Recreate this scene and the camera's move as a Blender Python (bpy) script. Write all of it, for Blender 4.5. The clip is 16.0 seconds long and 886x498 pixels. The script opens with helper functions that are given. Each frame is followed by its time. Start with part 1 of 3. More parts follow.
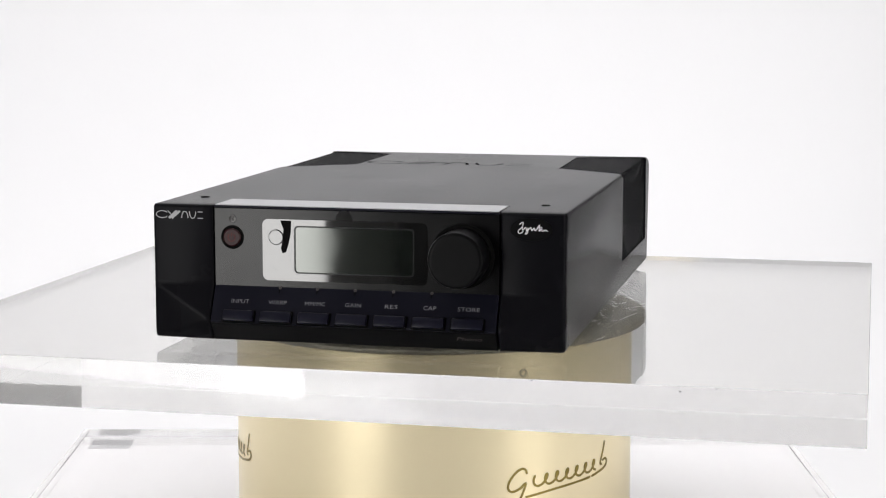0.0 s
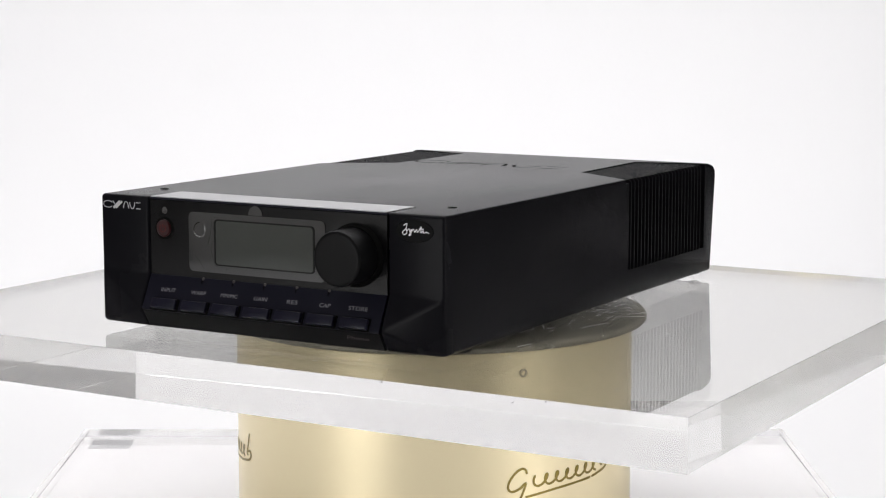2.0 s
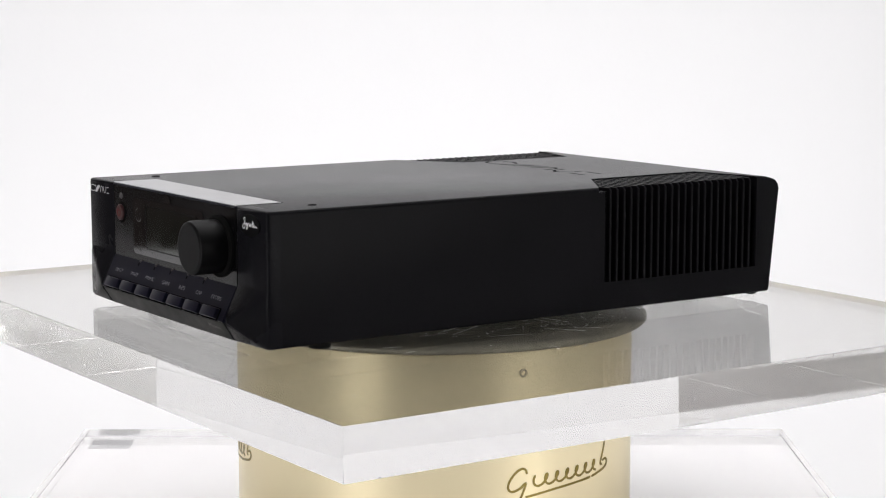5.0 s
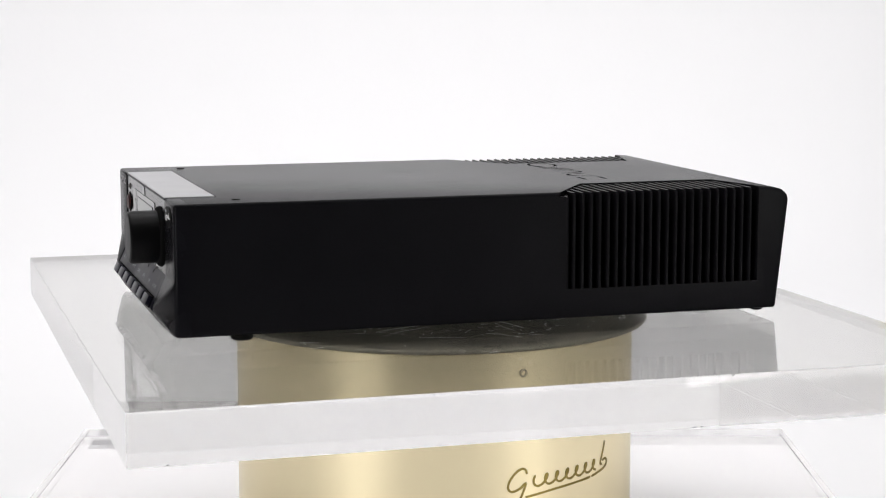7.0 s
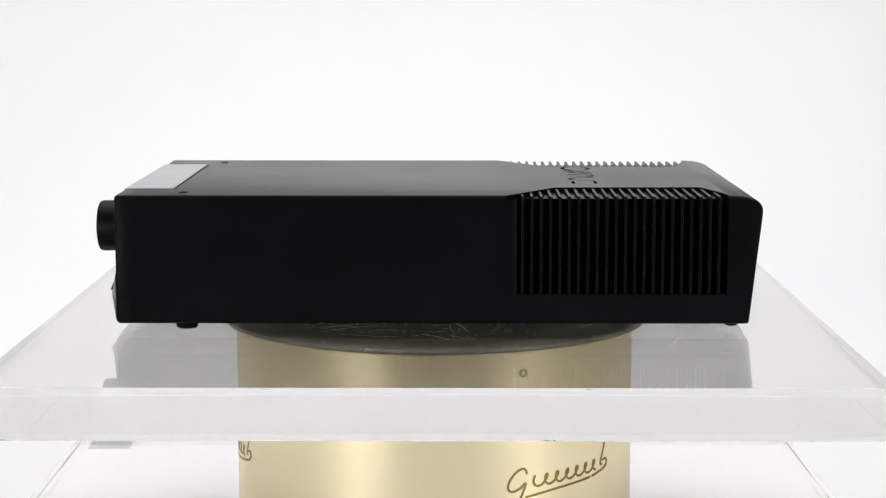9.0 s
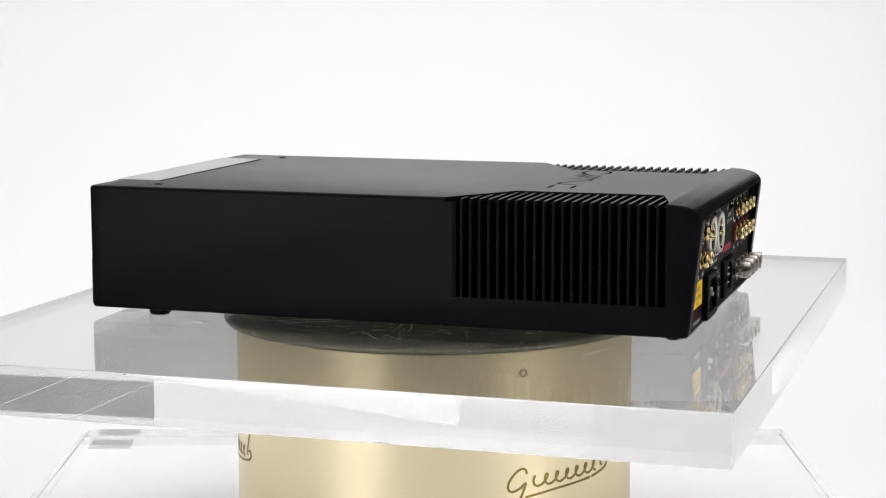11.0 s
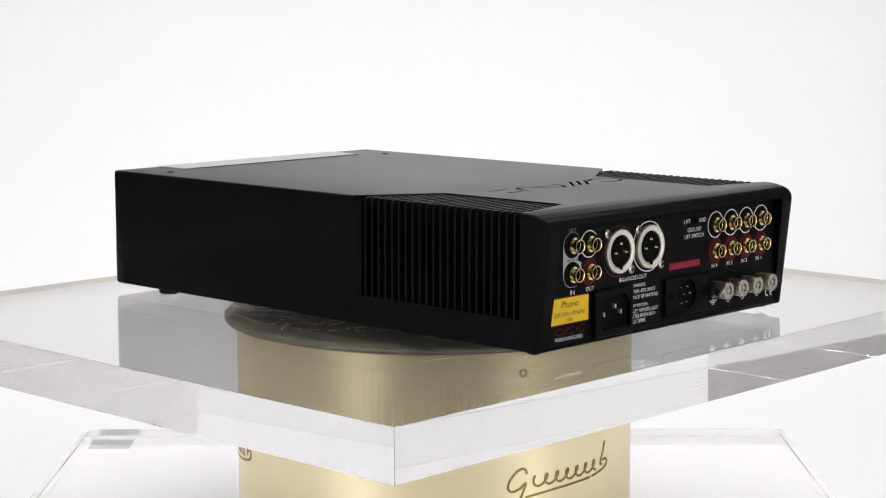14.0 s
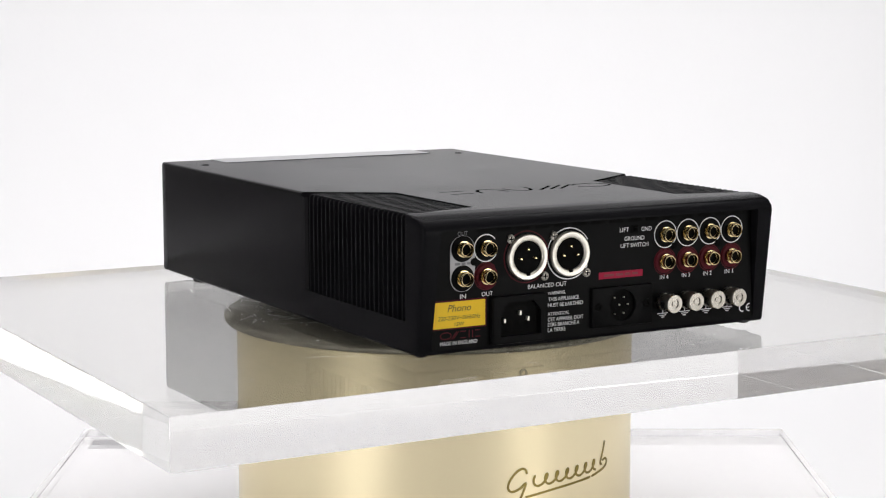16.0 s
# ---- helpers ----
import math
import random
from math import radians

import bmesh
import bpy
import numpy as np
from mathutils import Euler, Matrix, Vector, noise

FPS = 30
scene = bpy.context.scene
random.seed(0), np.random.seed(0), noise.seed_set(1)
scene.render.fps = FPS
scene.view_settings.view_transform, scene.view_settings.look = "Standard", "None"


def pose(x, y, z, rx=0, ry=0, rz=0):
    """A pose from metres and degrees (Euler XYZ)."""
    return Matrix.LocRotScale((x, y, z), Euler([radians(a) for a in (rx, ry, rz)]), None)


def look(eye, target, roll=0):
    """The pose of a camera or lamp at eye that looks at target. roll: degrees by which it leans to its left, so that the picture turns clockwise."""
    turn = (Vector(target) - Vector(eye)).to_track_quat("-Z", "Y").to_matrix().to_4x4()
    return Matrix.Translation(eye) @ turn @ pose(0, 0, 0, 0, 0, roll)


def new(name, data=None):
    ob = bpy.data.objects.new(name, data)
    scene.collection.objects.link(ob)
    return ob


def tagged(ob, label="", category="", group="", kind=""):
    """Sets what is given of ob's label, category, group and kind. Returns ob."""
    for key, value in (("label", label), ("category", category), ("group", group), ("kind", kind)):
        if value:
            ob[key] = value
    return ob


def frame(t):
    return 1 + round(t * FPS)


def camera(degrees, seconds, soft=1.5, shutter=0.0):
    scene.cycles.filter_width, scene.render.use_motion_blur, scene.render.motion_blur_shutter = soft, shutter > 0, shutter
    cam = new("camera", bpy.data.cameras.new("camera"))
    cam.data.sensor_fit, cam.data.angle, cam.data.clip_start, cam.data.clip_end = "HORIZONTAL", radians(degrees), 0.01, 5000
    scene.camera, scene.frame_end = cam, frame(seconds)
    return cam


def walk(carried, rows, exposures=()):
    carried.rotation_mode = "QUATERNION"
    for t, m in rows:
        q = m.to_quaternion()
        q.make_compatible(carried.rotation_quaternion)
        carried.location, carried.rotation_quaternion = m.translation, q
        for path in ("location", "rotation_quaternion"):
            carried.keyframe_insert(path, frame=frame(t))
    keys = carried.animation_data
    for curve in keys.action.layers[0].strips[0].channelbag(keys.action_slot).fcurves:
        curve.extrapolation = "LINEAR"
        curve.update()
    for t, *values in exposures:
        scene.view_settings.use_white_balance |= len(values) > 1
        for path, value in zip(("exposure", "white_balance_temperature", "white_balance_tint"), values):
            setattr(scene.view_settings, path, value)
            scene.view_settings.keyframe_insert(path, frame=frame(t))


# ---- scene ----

# ---- camera: one fixed tripod view ----
PLATE_TOP = 0.158          # top of the turning acrylic plate above the white sweep
cam = camera(26.53, 16.0, soft=1.15)
EYE = (0.0, -1.0953, PLATE_TOP + 0.1801)
AIM = (EYE[0] + math.sin(radians(0.2327)) * math.cos(radians(7.762)),
       EYE[1] + math.cos(radians(0.2327)) * math.cos(radians(7.762)),
       EYE[2] - math.sin(radians(7.762)))
walk(cam, [(0.0, look(EYE, AIM)), (16.0, look(EYE, AIM))], exposures=[(0.0, 0.0), (16.0, 0.0)])

scene.cycles.max_bounces, scene.cycles.transmission_bounces, scene.cycles.glossy_bounces = 20, 20, 20

# ---- light: softboxes of a small photo studio ----
world = bpy.data.worlds.new("world")
scene.world = world
world.use_nodes = True
world.node_tree.nodes["Background"].inputs[0].default_value = (0.9, 0.95, 1.0, 1)
world.node_tree.nodes["Background"].inputs[1].default_value = 0.03


def softbox(name, eye, target, width, height, watts, colour=(1, 1, 1)):
    data = bpy.data.lights.new(name, "AREA")
    data.shape, data.size, data.size_y, data.energy, data.color = "RECTANGLE", width, height, watts, colour
    ob = new(name, data)
    ob.matrix_world = look(eye, target)
    return ob


softbox("overhead_softbox", (0, 0.25, 1.75), (0, 0.25, 0), 2.4, 1.9, 19.9, (1.0, 0.98, 0.985))
softbox("side_softbox", (-0.909, -1.078, 0.08), (0, 0, 0.13), 0.585, 0.9, 7.6, (1.0, 0.99, 0.97))
softbox("side_softbox", (1.09, -0.89, 0.12), (0, 0, 0.13), 0.60, 0.9, 5.6, (1.0, 0.985, 0.95))
softbox("backdrop_softbox", (0, 0.55, 1.55), (0, 1.35, 0.35), 2.6, 0.4, 14.4, (0.985, 0.98, 0.995))

# ---- materials ----


def material(name):
    m = bpy.data.materials.new(name)
    m.use_nodes = True
    return m, m.node_tree, m.node_tree.nodes["Principled BSDF"]


def surface(name, colour, rough=0.5, metal=0.0, grain=0.0, grain_size=0.001, vary=0.1, vary_size=0.03, rough_vary=0.08, ior=1.5, spec=0.5):
    """A painted or metal surface: colour that drifts at two scales, uneven gloss and a fine relief."""
    m, tree, p = material(name)
    p.inputs["Roughness"].default_value = rough
    p.inputs["Metallic"].default_value = metal
    p.inputs["IOR"].default_value = ior
    p.inputs["Specular IOR Level"].default_value = spec
    n = tree.nodes
    link = tree.links.new
    co = n.new("ShaderNodeTexCoord")
    big = n.new("ShaderNodeTexNoise")
    big.inputs["Scale"].default_value = 1 / vary_size
    big.inputs["Detail"].default_value = 4
    fine = n.new("ShaderNodeTexNoise")
    fine.inputs["Scale"].default_value = 1 / grain_size
    fine.inputs["Detail"].default_value = 3
    link(co.outputs["Object"], big.inputs["Vector"])
    link(co.outputs["Object"], fine.inputs["Vector"])
    add = n.new("ShaderNodeMath")
    add.operation = "ADD"
    link(big.outputs["Fac"], add.inputs[0])
    link(fine.outputs["Fac"], add.inputs[1])
    tone = n.new("ShaderNodeMapRange")
    tone.inputs[1].default_value, tone.inputs[2].default_value = 0.6, 1.4
    tone.inputs[3].default_value, tone.inputs[4].default_value = 1 - vary, 1 + vary
    link(add.outputs[0], tone.inputs[0])
    mul = n.new("ShaderNodeVectorMath")
    mul.operation = "SCALE"
    mul.inputs[0].default_value = colour
    link(tone.outputs[0], mul.inputs["Scale"])
    link(mul.outputs[0], p.inputs["Base Color"])
    gloss = n.new("ShaderNodeMapRange")
    gloss.inputs[1].default_value, gloss.inputs[2].default_value = 0.3, 0.7
    gloss.inputs[3].default_value, gloss.inputs[4].default_value = max(rough - rough_vary, 0), min(rough + rough_vary, 1)
    link(big.outputs["Fac"], gloss.inputs[0])
    link(gloss.outputs[0], p.inputs["Roughness"])
    if grain:
        bump = n.new("ShaderNodeBump")
        bump.inputs["Strength"].default_value = grain
        bump.inputs["Distance"].default_value = grain_size * 0.2
        link(fine.outputs["Fac"], bump.inputs["Height"])
        link(bump.outputs[0], p.inputs["Normal"])
    return m


def clear(name, colour, ior, rough=0.0, through_share=1.0):
    m, tree, p = material(name)
    p.inputs["Base Color"].default_value = (*colour, 1)
    p.inputs["Transmission Weight"].default_value = through_share
    p.inputs["IOR"].default_value = ior
    p.inputs["Roughness"].default_value = rough
    return m


def scratched_metal(name, colour, rough):
    """Worn metal with long fine scratches in all directions."""
    m = surface(name, colour, rough, 0.6, 0.2, 0.0025, 0.5, 0.03, 0.15)
    tree = m.node_tree
    p = tree.nodes["Principled BSDF"]
    n, link = tree.nodes, tree.links.new
    co = n.new("ShaderNodeTexCoord")
    last = None
    for turn, wide in ((0.3, 260), (1.4, 330), (2.4, 210)):
        mp = n.new("ShaderNodeMapping")
        mp.inputs["Rotation"].default_value = (0, 0, turn)
        mp.inputs["Scale"].default_value = (8, wide, 1)
        link(co.outputs["Object"], mp.inputs[0])
        tx = n.new("ShaderNodeTexNoise")
        tx.inputs["Scale"].default_value = 1.6
        tx.inputs["Detail"].default_value = 2
        link(mp.outputs[0], tx.inputs["Vector"])
        cut = n.new("ShaderNodeMapRange")
        cut.inputs[1].default_value, cut.inputs[2].default_value = 0.68, 0.74
        link(tx.outputs["Fac"], cut.inputs[0])
        if last is None:
            last = cut
        else:
            mx = n.new("ShaderNodeMath")
            mx.operation = "MAXIMUM"
            link(last.outputs[0], mx.inputs[0])
            link(cut.outputs[0], mx.inputs[1])
            last = mx
    bump = n.new("ShaderNodeBump")
    bump.inputs["Strength"].default_value = 0.7
    bump.inputs["Distance"].default_value = 0.0006
    link(last.outputs[0], bump.inputs["Height"])
    link(bump.outputs[0], p.inputs["Normal"])
    return m


PAPER = surface("white_sweep_paper", (0.86, 0.86, 0.87), 0.75, 0, 0.05, 0.002, 0.008, 0.4, 0.03)
DARK = surface("dark_grey_studio_paint", (0.06, 0.06, 0.06), 0.8, 0, 0.1, 0.01, 0.06, 0.6, 0.05)
WHITEWALL = surface("white_wall_paint", (0.75, 0.75, 0.75), 0.8, 0, 0.1, 0.01, 0.03, 0.6, 0.05)
# Wall tones set for what the plate edges, film and case side reflect.
BEIGE = surface("white_wall_for_reflections", (0.90, 0.89, 0.87), 0.8, 0, 0.1, 0.01, 0.03, 0.6, 0.05)
GREYWALL = surface("dark_wall_for_reflections", (0.07, 0.07, 0.07), 0.8, 0, 0.1, 0.01, 0.05, 0.6, 0.05)
LAMINATE = surface("white_table_laminate", (0.82, 0.82, 0.82), 0.45, 0, 0.03, 0.002, 0.02, 0.3, 0.04)
MAUVE = surface("mauve_wall_for_reflections", (0.06, 0.043, 0.039), 0.8, 0, 0.1, 0.01, 0.1, 0.5, 0.05)
ACRYLIC = clear("clear_acrylic", (0.795, 0.79, 0.77), 1.49)
ACRYLIC_BASE = clear("clear_base_acrylic", (0.91, 0.90, 0.895), 1.49)
ACRYLIC_EDGE = clear("polished_acrylic_edge", (0.985, 0.98, 0.975), 1.49, 0.03, 0.78)
BRASS = surface("satin_brass", (1.0, 0.87, 0.58), 0.33, 0.55, 0, 0.0006, 0.02, 0.05, 0.012)
BRONZE = surface("engraved_bronze", (0.30, 0.23, 0.07), 0.4, 1.0, 0.1, 0.0006, 0.15, 0.01)
ROTOR = scratched_metal("scratched_rotor_metal", (0.37, 0.35, 0.29), 0.55)
STEEL = surface("grey_screw_steel", (0.42, 0.38, 0.28), 0.45, 1.0)
PAD = surface("grey_rubber", (0.30, 0.30, 0.31), 0.7, 0, 0.2, 0.0008)
PAINT = surface("black_textured_paint", (0.0079, 0.0077, 0.0092), 0.25, 0, 0.35, 0.0008, 0.2, 0.05, 0.015, spec=0.033)
BLOCK = surface("black_block_plastic", (0.0080, 0.0078, 0.0098), 0.27, 0, 0.35, 0.0008, 0.15, 0.04, 0.02, spec=0.042)
TRIM = surface("blue_black_plastic", (0.0062, 0.0062, 0.0130), 0.40, 0, 0.15, 0.0007, 0.12, 0.02, 0.05, spec=0.16)
KEYCAP = surface("blue_black_key_plastic", (0.0090, 0.0090, 0.0185), 0.32, 0, 0.1, 0.0006, 0.1, 0.01, 0.05, spec=0.2)
WINDOW = surface("smoked_front_panel", (0.003, 0.003, 0.0035), 0.18, 0, 0.04, 0.0008, 0.1, 0.03, 0.03, spec=0.33)
# Near-black put in for the shade of gaps and openings; also plain black parts.
VOID = surface("gap_shade_and_black_parts", (0.002, 0.002, 0.002), 0.8, spec=0.1)
FILM = surface("glossy_protective_film", (0.006, 0.006, 0.006), 0.05, 0, 0.0, 0.001, 0.1, 0.03, 0.02, 2.1)
LCD = surface("liquid_crystal_glass", (0.002, 0.0042, 0.0028), 0.07, 0, 0.0, 0.001, 0.1, 0.02, 0.02, 2.12)
LCD.node_tree.nodes["Principled BSDF"].inputs["Specular Tint"].default_value = (0.95, 0.985, 0.94, 1)
KNOB = surface("black_soft_knob_plastic", (0.004, 0.004, 0.0045), 0.42, 0, 0.1, 0.0007, 0.1, 0.01, 0.05, spec=0.1)
STRIP = surface("pale_grey_top_strip", (0.44, 0.44, 0.455), 0.38, 0, 0.03, 0.001, 0.03, 0.02, 0.04)
LAMPGLASS = surface("grey_lamp_lens", (0.08, 0.075, 0.075), 0.15, 0, 0, 0.001, 0.1, 0.002)
RUBBER = surface("black_rubber", (0.005, 0.005, 0.005), 0.75, 0, 0.2, 0.0006, spec=0.12)
PRINT = surface("white_print", (0.88, 0.88, 0.90), 0.5, 0, 0, 0.001, 0.05)
SCUFF = surface("pale_acrylic_scuff", (0.62, 0.62, 0.60), 0.6, 0, 0, 0.001, 0.3, 0.01)
GREYPRINT = surface("grey_print", (0.21, 0.21, 0.23), 0.5, 0, 0, 0.001, 0.05)
SILVERPRINT = surface("silver_print", (0.48, 0.48, 0.50), 0.45, 0, 0, 0.001, 0.05)
DIMPRINT = surface("dim_print", (0.07, 0.06, 0.06), 0.5, 0, 0, 0.001, 0.05)
REDPRINT = surface("dark_red_print", (0.085, 0.006, 0.012), 0.5, 0, 0, 0.001, 0.06, spec=0.12)
RED = surface("red_label", (0.36, 0.006, 0.04), 0.5, 0, 0, 0.001, 0.05, spec=0.15)
DARKRED = surface("dark_red_ink", (0.19, 0.006, 0.022), 0.5, 0, 0, 0.001, 0.05)
POWER = surface("dark_red_button", (0.030, 0.004, 0.005), 0.4, 0, 0.05, 0.0008, spec=0.3)
POWERMARK = surface("red_power_mark", (0.085, 0.008, 0.008), 0.5, spec=0.2)
YELLOW = surface("yellow_label", (0.95, 0.62, 0.03), 0.55, 0, 0.02, 0.001, 0.03, spec=0.2)
INK = surface("black_ink", (0.06, 0.035, 0.01), 0.5)
GOLD = surface("gold_plating", (0.86, 0.71, 0.40), 0.2, 1.0, 0.03, 0.0006, 0.05, 0.004)
NICKEL = surface("nickel_plating", (0.44, 0.415, 0.375), 0.28, 1.0, 0.05, 0.0006, 0.08, 0.004)
SATIN = surface("satin_nickel", (0.76, 0.73, 0.66), 0.42, 1.0, 0.04, 0.0006, 0.05, 0.004)
BACK = surface("black_back_panel", (0.003, 0.003, 0.0034), 0.5, 0, 0.12, 0.0007, 0.1, 0.03, 0.05, spec=0.07)

# ---- mesh helpers (millimetres in, metres out) ----


def finish(bm, name, mat, smooth=False, scale=0.001):
    bmesh.ops.recalc_face_normals(bm, faces=bm.faces)
    bm.transform(Matrix.Scale(scale, 4))
    me = bpy.data.meshes.new(name)
    bm.to_mesh(me)
    bm.free()
    me.materials.append(mat)
    if smooth:
        for f in me.polygons:
            f.use_smooth = True
        me.set_sharp_from_angle(angle=radians(35))
    return me


def part(name, bm, mat, parent, label="", smooth=False):
    """Links a bmesh, or a finished mesh, as one object under a thing or a part."""
    me = bm if isinstance(bm, bpy.types.Mesh) else finish(bm, name, mat, smooth)
    ob = new(name, me)
    ob.parent = parent
    return tagged(ob, label)


def empty(name):
    ob = new(name)
    ob.empty_display_size = 0.05
    return ob


def join(*many):
    """One bmesh out of several."""
    bm = bmesh.new()
    for other in many:
        me = bpy.data.meshes.new("joined")
        other.to_mesh(me)
        other.free()
        bm.from_mesh(me)
        bpy.data.meshes.remove(me)
    return bm


def box(x0, x1, y0, y1, z0, z1, bevel=0.0, segments=2):
    bm = bmesh.new()
    bmesh.ops.create_cube(bm, size=1)
    bm.transform(Matrix.Translation(((x0 + x1) / 2, (y0 + y1) / 2, (z0 + z1) / 2)) @ Matrix.Diagonal((x1 - x0, y1 - y0, z1 - z0, 1)))
    if bevel:
        bmesh.ops.bevel(bm, geom=bm.edges[:], offset=bevel, segments=segments, profile=0.5, affect="EDGES")
    return bm


def prism(points, low, high, axis="z", bevel=0.0, segments=2):
    """A polygon, drawn in the two other axes (in xyz order), stretched from low to high along axis."""
    def at(p, h):
        return {"z": (p[0], p[1], h), "y": (p[0], h, p[1]), "x": (h, p[0], p[1])}[axis]
    bm = bmesh.new()
    a = [bm.verts.new(at(p, low)) for p in points]
    b = [bm.verts.new(at(p, high)) for p in points]
    bm.faces.new(a)
    bm.faces.new(b[::-1])
    for i in range(len(a)):
        j = (i + 1) % len(a)
        bm.faces.new((a[i], b[i], b[j], a[j]))
    bmesh.ops.recalc_face_normals(bm, faces=bm.faces)
    if bevel:
        bmesh.ops.bevel(bm, geom=bm.edges[:], offset=bevel, segments=segments, profile=0.5, affect="EDGES")
    return bm


def lathe(profile, centre=(0, 0, 0), axis="z", steps=40, flip=1):
    """A profile of (radius, height) turned about an axis; closed if it returns to its start or to radius 0."""
    bm = bmesh.new()
    rings = []
    for r, h in profile:
        if r < 1e-6:
            rings.append([bm.verts.new((0, 0, h * flip))])
        else:
            rings.append([bm.verts.new((r * math.cos(2 * math.pi * k / steps), r * math.sin(2 * math.pi * k / steps), h * flip)) for k in range(steps)])
    for a, b in zip(rings, rings[1:]):
        for k in range(steps):
            j = (k + 1) % steps
            if len(a) == 1 and len(b) == 1:
                break
            if len(a) == 1:
                bm.faces.new((a[0], b[k], b[j]))
            elif len(b) == 1:
                bm.faces.new((a[k], a[j], b[0]))
            else:
                bm.faces.new((a[k], a[j], b[j], b[k]))
    turn = {"z": Matrix.Identity(4), "y": Matrix.Rotation(radians(-90), 4, "X"), "x": Matrix.Rotation(radians(90), 4, "Y")}[axis]
    bm.transform(Matrix.Translation(centre) @ turn)
    return bm


def rounded(w, h, r, cx=0, cy=0, steps=5):
    """The outline of a rectangle with round corners."""
    out = []
    for sx, sy, a in ((1, 1, 0), (-1, 1, 90), (-1, -1, 180), (1, -1, 270)):
        for k in range(steps + 1):
            b = radians(a + 90 * k / steps)
            out.append((cx + sx * (w / 2 - r) + r * math.cos(b), cy + sy * (h / 2 - r) + r * math.sin(b)))
    return out


def ribbon(points, width, thick=0.15):
    """A flat stroke of even width along points in the xy plane, thick in z."""
    bm = bmesh.new()
    rows = []
    n = len(points)
    for i, p in enumerate(points):
        a, b = points[max(i - 1, 0)], points[min(i + 1, n - 1)]
        d = Vector((b[0] - a[0], b[1] - a[1]))
        d = d.normalized() if d.length > 1e-9 else Vector((1, 0))
        s = Vector((-d.y, d.x)) * width / 2
        rows.append([bm.verts.new((p[0] + s.x, p[1] + s.y, 0)), bm.verts.new((p[0] - s.x, p[1] - s.y, 0)),
                     bm.verts.new((p[0] - s.x, p[1] - s.y, thick)), bm.verts.new((p[0] + s.x, p[1] + s.y, thick))])
    for a, b in zip(rows, rows[1:]):
        for k in range(4):
            j = (k + 1) % 4
            bm.faces.new((a[k], a[j], b[j], b[k]))
    bm.faces.new(rows[0])
    bm.faces.new(rows[-1][::-1])
    return bm


def arc(cx, cy, rx, ry, a0, a1, steps=18):
    return [(cx + rx * math.cos(radians(a0 + (a1 - a0) * k / steps)), cy + ry * math.sin(radians(a0 + (a1 - a0) * k / steps))) for k in range(steps + 1)]


def carve(bm, name, mat, cutters, smooth=True):
    """The mesh of bm with the cutters' shapes taken out of it."""
    ob = new("blank", finish(bm, name, mat))
    others = []
    for c in cutters:
        k = new("cutter", finish(c, "cutter", mat))
        others.append(k)
        mod = ob.modifiers.new("cut", "BOOLEAN")
        mod.operation, mod.object, mod.solver = "DIFFERENCE", k, "EXACT"
    me = bpy.data.meshes.new_from_object(ob.evaluated_get(bpy.context.evaluated_depsgraph_get()))
    for o in (*others, ob):
        bpy.data.objects.remove(o)
    me.name = name
    if smooth:
        for f in me.polygons:
            f.use_smooth = True
        me.set_sharp_from_angle(angle=radians(30))
    return me


def facing(x, y, z, side):
    """The frame of a print on the front, the sloped key panel, the back or the top: x along the line, z outwards."""
    axes = {"front": ((1, 0, 0), (0, 0, 1), (0, -1, 0)), "back": ((-1, 0, 0), (0, 0, 1), (0, 1, 0)),
            "top": ((1, 0, 0), (0, 1, 0), (0, 0, 1)), "slope": ((1, 0, 0), (0, 0.4285, 0.9035), (0, -0.9035, 0.4285)),
            "under": ((1, 0, 0), (0, -0.534, 0.8455), (0, -0.8455, -0.534))}[side]
    m = Matrix.Identity(4)
    for k, a in enumerate(axes):
        for j in range(3):
            m[j][k] = a[j]
    m.translation = (x, y, z)
    return m


def printed(name, words, width, height, where, mat, parent, slant=0.0):
    """A line of print, width by height in millimetres, centred at a frame."""
    data = bpy.data.curves.new("print", "FONT")
    data.body, data.size, data.shear, data.extrude, data.resolution_u = words, 1.0, slant, 0.0, 3
    ob = new("print", data)
    me = bpy.data.meshes.new_from_object(ob.evaluated_get(bpy.context.evaluated_depsgraph_get()))
    bpy.data.objects.remove(ob)
    bm = bmesh.new()
    bm.from_mesh(me)
    xs = [v.co.x for v in bm.verts]
    ys = [v.co.y for v in bm.verts]
    cx, cy = (min(xs) + max(xs)) / 2, (min(ys) + max(ys)) / 2
    bm.transform(where @ Matrix.Diagonal((width / (max(xs) - min(xs)), height / (max(ys) - min(ys)), 1, 1)) @ Matrix.Translation((-cx, -cy, 0.12)))
    me2 = bpy.data.meshes.new(name)
    bm.transform(Matrix.Scale(0.001, 4))
    bm.to_mesh(me2)
    bm.free()
    me2.materials.append(mat)
    ob = new(name, me2)
    ob.parent = parent
    return ob


def placed(bm, where):
    bm.transform(where)
    return bm


# ---- the studio: sweep of white paper in an added, unseen room ----


SWEEP_WEST, SWEEP_EAST = -1.42, 0.65      # uneven widths shape what the film and case side reflect


def build_sweep():
    line = [(-0.75, 0.0)]
    line += [(1.05 + 0.45 * math.sin(radians(a)), 0.45 - 0.45 * math.cos(radians(a))) for a in range(0, 91, 5)]
    line += [(1.5, 2.0)]
    back = [(y + (0.004 if z > 0.45 else 0.0), z - 0.004 if z <= 0.45 else z) for y, z in line]
    bm = prism(line + back[::-1], SWEEP_WEST, SWEEP_EAST, "x")
    me = finish(bm, "backdrop", PAPER, True, 1.0)
    tagged(new("backdrop", me), "seamless white paper sweep behind and under the display stand", "backdrop", kind="structure")


